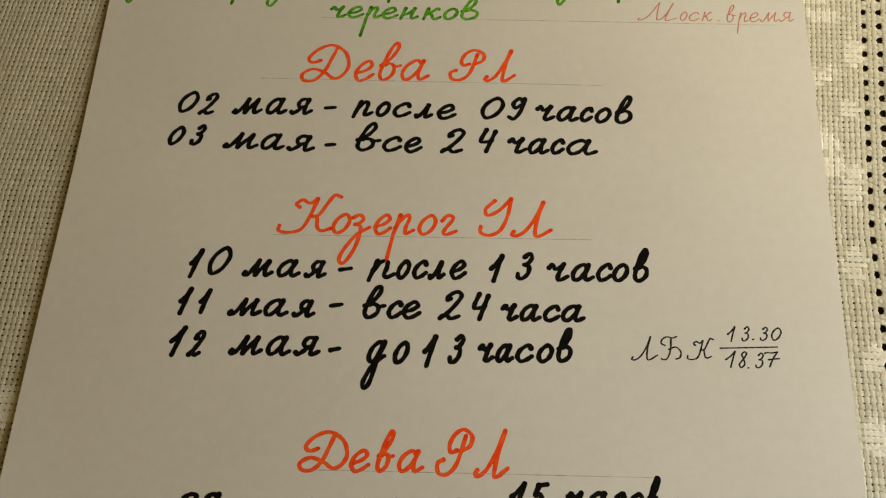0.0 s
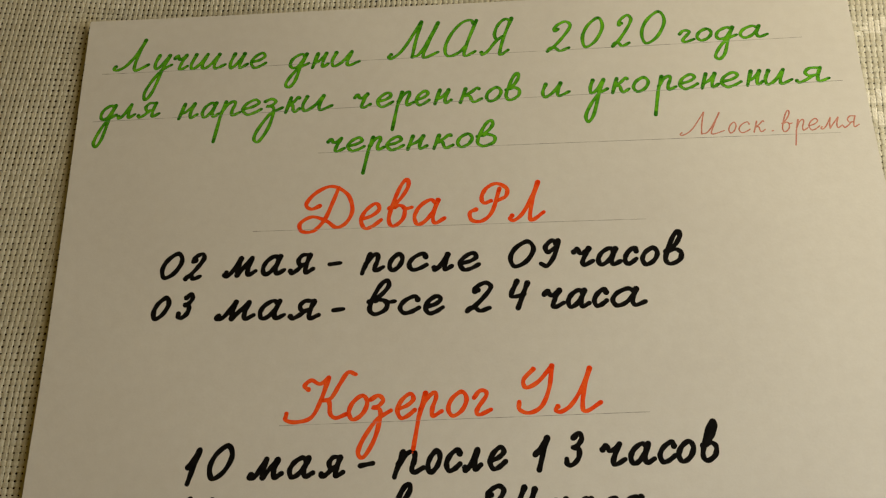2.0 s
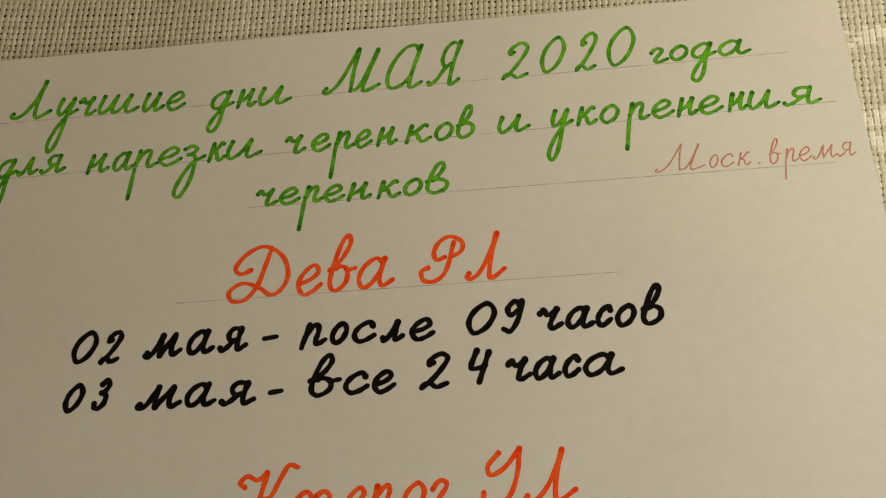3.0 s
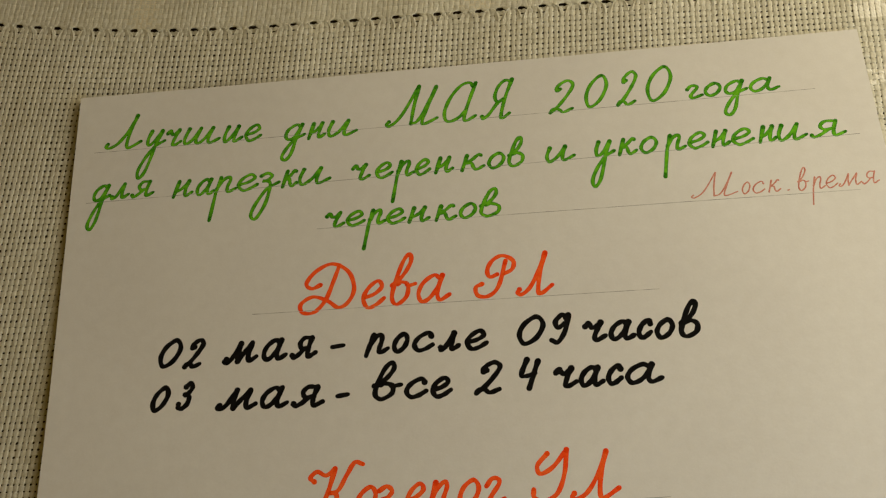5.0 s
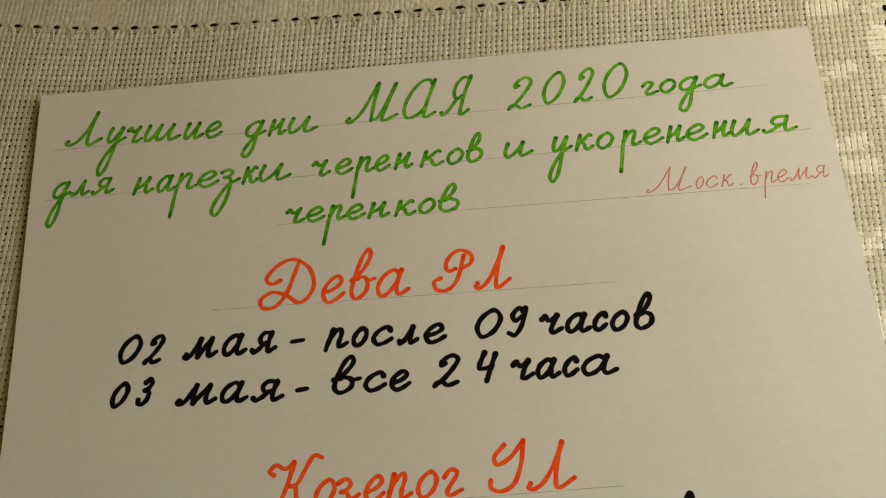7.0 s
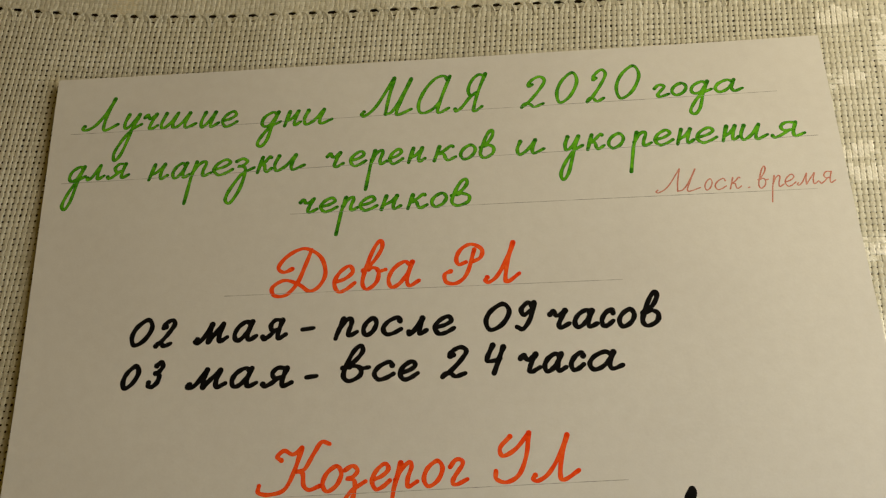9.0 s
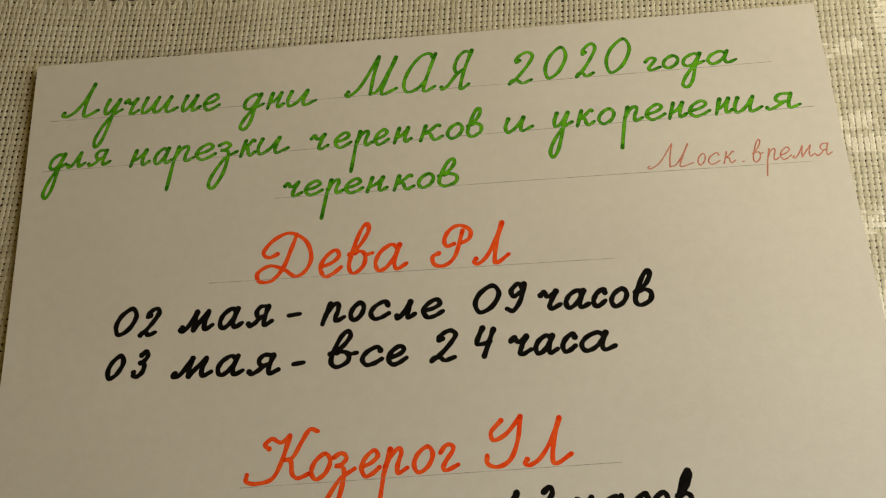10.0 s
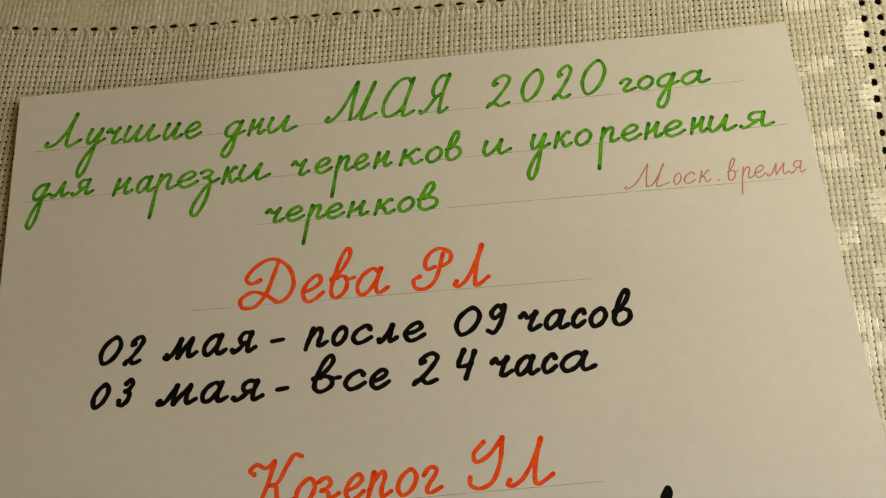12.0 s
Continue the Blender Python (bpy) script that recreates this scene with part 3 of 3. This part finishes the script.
def write(text, ink, x0, y0, x1, y1, high, cuts=(), tail=1.0, slant=SLANT):
    """One word between two ends of its base line, in millimetres. high: the inked height of its small letters (half that of
    capitals and figures); cuts: where each letter begins and ends along the line, or evenly by the letters' own widths;
    tail: how long the descenders hang."""
    pen = PENS[ink][0]
    small = any(s in "абвгдежзиклмнопрстуч" for s in text)
    core = high if text in "-." else high - 0.5 * pen if small else high - 0.3 * pen
    ratio = high / core if small else 1.0
    rise = 0.0 if text in "-." else 0.12 * pen
    signs = ["В" if s == "в" and k == len(text) - 1 else s for k, s in enumerate(text)]
    if not cuts:
        total = sum(LETTERS[s][0] for s in signs)
        span = math.hypot(x1 - x0, y1 - y0)
        done, cuts = 0.0, []
        for s in signs:
            cuts += [done / total * span, (done + LETTERS[s][0]) / total * span]
            done += LETTERS[s][0]
    along = Vector((x1 - x0, y1 - y0)).normalized()
    up = Vector((-along.y, along.x))
    high = core
    holder = sheet
    if len(text) > 1:
        holder = tagged(new("number" if text.isdigit() else "word"), "%s writing \"%s\"" % (PENS[ink][1], text))
        holder.parent = sheet
    for k, s in enumerate(signs):
        lilt = ink_rng.uniform(-0.02, 0.02)
        runs = [[(x, (1 + (y - 1) * ratio if y > 1 else y if y > 0 else y * tail * ratio) + lilt) for x, y in smooth_pairs(st)] for st in LETTERS[s][1]]
        left, right = cuts[2 * k] + pen / 2, cuts[2 * k + 1] - pen / 2
        body = [(x, y) for r in runs for x, y in r if y > -0.15]
        stretch = 1.0
        for _ in range(12):
            xs = [x * stretch + slant * y * high for x, y in body]
            stretch *= max(right - left, 0.1) / max(max(xs) - min(xs), 1e-6)
            stretch = max(stretch, 0.15 * high)
        xs = [x * stretch + slant * y * high for x, y in body]
        lean = lambda y: slant * high * (y if y > 0 else 0.55 * y)  # descenders hang straighter
        shift = (left + right) / 2 - (min(xs) + max(xs)) / 2
        origin = Vector((x0, y0)) + along * shift + up * rise
        verts, faces, slots = [], [], []
        for r in runs:
            ink_line(verts, faces, slots, [origin + along * (x * stretch + lean(y)) + up * (y * high) for x, y in r], pen)
        name = "figure" if s.isdigit() else "mark" if s in "-." else "letter"
        link_mesh(name, verts, faces, ink, holder, "" if len(text) > 1 else "%s writing \"%s\"" % (PENS[ink][1], text), True, POOLED.get(ink), slots)


def smooth_pairs(s):
    return [(q.x, q.y) for q in smooth_run(s)]


def rule(x0, y0, x1, y1, ink=PENCIL):
    """A line drawn along a ruler."""
    a, b = Vector((x0, y0)), Vector((x1, y1))
    verts, faces = [], []
    ink_line(verts, faces, [], [a.lerp(b, k / 60) for k in range(61)], PENS[ink][0])
    link_mesh("ruled_line", verts, faces, ink, sheet, "%s ruled line" % PENS[ink][1], smooth=True)


write("Лучшие", GREEN, 8.0, -17.2, 51.7, -18.4, 5.09, (0.0, 10.7, 11.6, 17.3, 17.0, 21.8, 21.8, 32.4, 32.8, 38.7, 38.7, 43.8), tail=1.60)
write("дни", GREEN, 57.6, -19.1, 77.7, -18.9, 4.87, (0.1, 6.2, 6.3, 11.7, 11.7, 20.2), tail=1.10)
write("МАЯ", GREEN, 84.9, -17.4, 119.8, -17.8, 6.08, (0.0, 14.6, 15.4, 25.2, 25.3, 34.9))
write("2", GREEN, 127.9, -17.5, 135.1, -17.4, 5.00, (0.2, 8.0))
write("0", GREEN, 137.5, -16.4, 143.7, -16.5, 4.92, (0.2, 6.9))
write("2", GREEN, 145.3, -16.9, 151.5, -16.8, 5.24, (0.4, 7.2))
write("0", GREEN, 153.4, -16.3, 160.3, -16.2, 5.25, (0.4, 8.0))
write("года", GREEN, 163.5, -16.3, 187.4, -15.8, 4.10, (0.4, 5.0, 4.9, 9.9, 10.0, 16.4, 16.4, 24.5), tail=1.35)
write("для", GREEN, 6.3, -32.5, 23.2, -32.0, 4.74, (-0.2, 5.1, 4.7, 10.2, 10.2, 16.9), tail=1.55)
write("нарезки", GREEN, 27.9, -33.1, 70.6, -32.3, 4.86, (-0.1, 5.9, 6.3, 11.9, 11.3, 17.7, 17.4, 23.5, 23.5, 29.3, 29.2, 34.0, 33.8, 42.8), tail=1.55)
write("черенков", GREEN, 75.8, -32.2, 120.9, -31.9, 4.65, (0.0, 5.3, 6.2, 11.3, 11.5, 16.9, 16.6, 21.1, 21.6, 27.0, 28.4, 35.1, 35.4, 40.4, 40.6, 45.3), tail=1.50)
write("и", GREEN, 125.9, -31.5, 133.3, -31.1, 4.44, (0.3, 8.3))
write("укоренения", GREEN, 138.5, -31.1, 201.3, -30.2, 4.76, (0.2, 5.8, 6.0, 11.4, 11.6, 16.7, 17.9, 23.7, 23.7, 29.4, 29.4, 34.8, 34.6, 40.7, 41.2, 46.4, 46.0, 53.8, 54.0, 63.3), tail=1.50)
write("черенков", GREEN, 68.9, -44.9, 113.9, -45.3, 4.31, (0.0, 5.4, 5.3, 10.7, 10.8, 16.0, 15.7, 21.1, 21.2, 27.3, 28.1, 34.1, 34.3, 39.2, 39.5, 45.2), tail=1.50)
write("Моск.", RED, 160.8, -44.3, 184.9, -44.2, 3.30, (0.2, 11.9, 12.7, 15.1, 15.3, 18.5, 19.0, 22.3, 23.6, 24.3))
write("время", RED, 186.7, -44.5, 206.2, -43.8, 3.42, (0.4, 3.5, 3.7, 7.1, 7.1, 10.2, 10.0, 15.9, 15.7, 20.1), tail=1.15)
write("Дева", ORANGE, 62.2, -67.3, 100.4, -66.4, 7.21, (0.0, 14.9, 15.9, 22.2, 23.0, 30.1, 29.6, 38.4))
write("РЛ", ORANGE, 105.7, -66.3, 125.3, -66.2, 5.51, (0.1, 11.1, 10.3, 19.9))
write("0", BLACK, 27.6, -78.5, 34.1, -78.5, 3.64, (-0.2, 6.1))
write("2", BLACK, 33.8, -79.0, 39.7, -79.1, 3.77, (-0.2, 5.5))
write("мая", BLACK, 43.5, -78.6, 67.4, -78.3, 5.52, (-0.0, 9.2, 9.8, 16.5, 16.8, 23.9))
write("-", BLACK, 70.3, -78.2, 74.2, -78.2, 4.19)
write("после", BLACK, 78.6, -78.2, 108.7, -79.0, 5.03, (0.0, 6.4, 6.7, 11.3, 11.6, 17.3, 17.9, 23.6, 24.3, 30.3))
write("0", BLACK, 115.4, -78.5, 122.3, -78.5, 3.64, (0.1, 7.3))
write("9", BLACK, 122.9, -78.8, 128.5, -78.6, 3.76, (0.2, 6.2))
write("часов", BLACK, 130.8, -78.6, 158.4, -79.4, 4.98, (0.2, 6.2, 6.2, 12.9, 12.7, 16.9, 16.9, 22.0, 22.5, 27.8))
write("0", BLACK, 26.5, -89.2, 31.7, -89.3, 3.15, (-0.2, 4.8))
write("3", BLACK, 32.8, -89.1, 37.6, -89.3, 3.50, (-0.2, 4.3))
write("мая", BLACK, 42.3, -89.7, 69.3, -90.3, 5.30, (-0.0, 10.6, 10.9, 18.2, 18.5, 26.9))
write("-", BLACK, 71.6, -90.1, 75.2, -90.1, 4.03)
write("все", BLACK, 80.3, -89.7, 99.6, -89.7, 4.99, (0.0, 7.7, 7.7, 13.7, 13.9, 19.5))
write("2", BLACK, 104.4, -89.7, 111.5, -89.7, 4.00, (0.1, 7.4))
write("4", BLACK, 115.1, -89.2, 120.2, -89.2, 3.85, (0.2, 5.7))
write("часа", BLACK, 123.0, -89.3, 148.3, -89.4, 4.95, (0.3, 6.2, 6.0, 12.4, 12.3, 16.7, 16.7, 25.8))
write("Козерог", ORANGE, 60.9, -115.6, 110.3, -114.5, 6.19, (0.1, 18.0, 15.2, 20.8, 20.4, 26.3, 26.7, 32.0, 31.7, 38.3, 38.7, 44.3, 44.9, 49.8), tail=1.25)
write("У", ORANGE, 115.7, -114.7, 124.8, -114.4, 5.75, (0.4, 10.1))
write("Л", ORANGE, 124.2, -114.5, 135.2, -114.3, 5.36, (0.4, 12.1))
write("1", BLACK, 38.6, -129.0, 42.6, -129.0, 4.19, (-0.1, 3.8))
write("0", BLACK, 43.7, -128.1, 50.3, -128.0, 4.12, (-0.0, 6.6))
write("мая", BLACK, 53.2, -128.1, 76.1, -128.0, 5.08, (-0.1, 8.8, 9.3, 16.1, 16.7, 23.1))
write("-", BLACK, 79.1, -128.4, 83.3, -128.2, 5.94)
write("после", BLACK, 86.6, -127.8, 113.6, -126.9, 5.48, (0.2, 8.3, 8.0, 12.3, 12.3, 16.9, 16.5, 21.5, 22.3, 27.2))
write("1", BLACK, 119.0, -127.5, 123.0, -127.4, 3.97, (0.3, 4.7))
write("3", BLACK, 126.0, -126.5, 130.7, -126.5, 3.98, (0.3, 5.4))
write("часов", BLACK, 134.3, -126.8, 161.4, -126.1, 5.13, (0.3, 6.5, 6.5, 13.1, 13.1, 17.9, 17.3, 22.2, 22.7, 27.6))
write("1", BLACK, 37.4, -139.4, 41.3, -139.4, 3.84, (-0.1, 3.7))
write("1", BLACK, 42.8, -138.8, 46.2, -138.7, 3.41, (0.0, 3.6))
write("мая", BLACK, 50.7, -139.2, 74.2, -139.0, 4.91, (-0.0, 9.6, 9.6, 16.6, 17.2, 23.7))
write("-", BLACK, 77.7, -138.5, 81.7, -138.3, 5.75)
write("все", BLACK, 86.3, -138.8, 102.1, -138.3, 5.01, (0.2, 6.7, 6.6, 11.2, 10.5, 16.0))
write("2", BLACK, 106.0, -138.4, 112.6, -138.3, 4.14, (0.3, 7.2))
write("4", BLACK, 114.9, -138.2, 119.7, -138.0, 3.84, (0.3, 5.5))
write("часа", BLACK, 122.4, -138.0, 144.4, -137.7, 4.69, (0.2, 5.2, 5.1, 11.1, 11.1, 16.0, 15.8, 22.4))
write("1", BLACK, 36.6, -150.6, 41.3, -150.7, 4.13, (-0.1, 4.4))
write("2", BLACK, 41.6, -150.5, 46.5, -150.4, 3.57, (-0.0, 4.9))
write("мая", BLACK, 52.4, -149.6, 76.5, -149.3, 5.31, (0.0, 9.4, 9.9, 16.8, 17.1, 24.4))
write("-", BLACK, 78.7, -150.3, 82.3, -150.0, 5.53)
write("до", BLACK, 88.4, -150.6, 99.3, -150.4, 6.09, (0.2, 5.5, 6.9, 11.5))
write("1", BLACK, 102.8, -151.0, 106.7, -150.8, 4.25, (0.2, 4.5))
write("3", BLACK, 109.1, -149.9, 113.3, -149.9, 3.99, (0.2, 4.9))
write("часов", BLACK, 116.8, -149.3, 141.3, -148.4, 4.94, (0.3, 4.8, 4.7, 9.8, 9.8, 14.8, 15.2, 20.0, 20.2, 25.0))
write("Л", PEN, 155.4, -147.4, 161.9, -147.0, 3.11, (0.5, 7.5))
write("Б", PEN, 163.0, -147.0, 167.9, -146.8, 3.13, (0.4, 5.9))
write("К", PEN, 169.4, -146.8, 176.4, -146.4, 2.91, (0.5, 8.0))
write("1", PEN, 180.1, -141.6, 182.2, -141.5, 2.05, (0.3, 2.8))
write("3", PEN, 183.6, -141.4, 185.7, -141.3, 1.98, (0.3, 2.8))
write(".", PEN, 186.5, -141.0, 187.2, -140.9, 2.01)
write("3", PEN, 188.2, -141.1, 190.4, -141.0, 1.85, (0.3, 2.8))
write("0", PEN, 191.1, -141.0, 193.6, -140.8, 1.70, (0.3, 3.3))
write("1", PEN, 179.2, -148.3, 181.9, -148.2, 2.16, (0.3, 3.3))
write("8", PEN, 182.4, -148.3, 184.5, -148.2, 2.15, (0.3, 2.9))
write(".", PEN, 184.8, -148.3, 185.4, -148.3, 1.97)
write("3", PEN, 186.5, -148.2, 188.6, -148.1, 2.01, (0.3, 2.9))
write("7", PEN, 189.1, -147.9, 192.5, -147.7, 2.01, (0.3, 4.2))
write("Дева", ORANGE, 73.5, -178.3, 104.9, -177.3, 5.57, (0.2, 13.1, 13.0, 18.4, 19.5, 24.4, 24.8, 31.7))
write("РЛ", ORANGE, 107.3, -178.0, 125.5, -177.7, 5.91, (0.3, 10.0, 9.6, 18.6))
write("29", BLACK, 44.8, -189.8, 56.2, -189.2, 2.75)
write("мая", BLACK, 61.3, -189.0, 79.7, -188.0, 3.53)
write("-", BLACK, 82.4, -187.8, 85.4, -187.6, 3.13)
write("после", BLACK, 89.2, -187.6, 116.2, -186.3, 3.52)
write("15", BLACK, 125.8, -185.1, 135.7, -184.9, 3.41)
write("часов", BLACK, 139.3, -184.6, 162.3, -184.1, 4.61)
rule(5.4, -18.2, 196.2, -16.4)
rule(4.6, -32.9, 204.6, -30.1)
rule(66.9, -45.0, 201.7, -45.2)
rule(50.8, -66.5, 150.2, -67.1)
rule(60.3, -116.0, 146.7, -114.8)
rule(74.9, -177.9, 160.3, -176.1)
rule(178.5, -143.4, 192.6, -142.6, PEN)
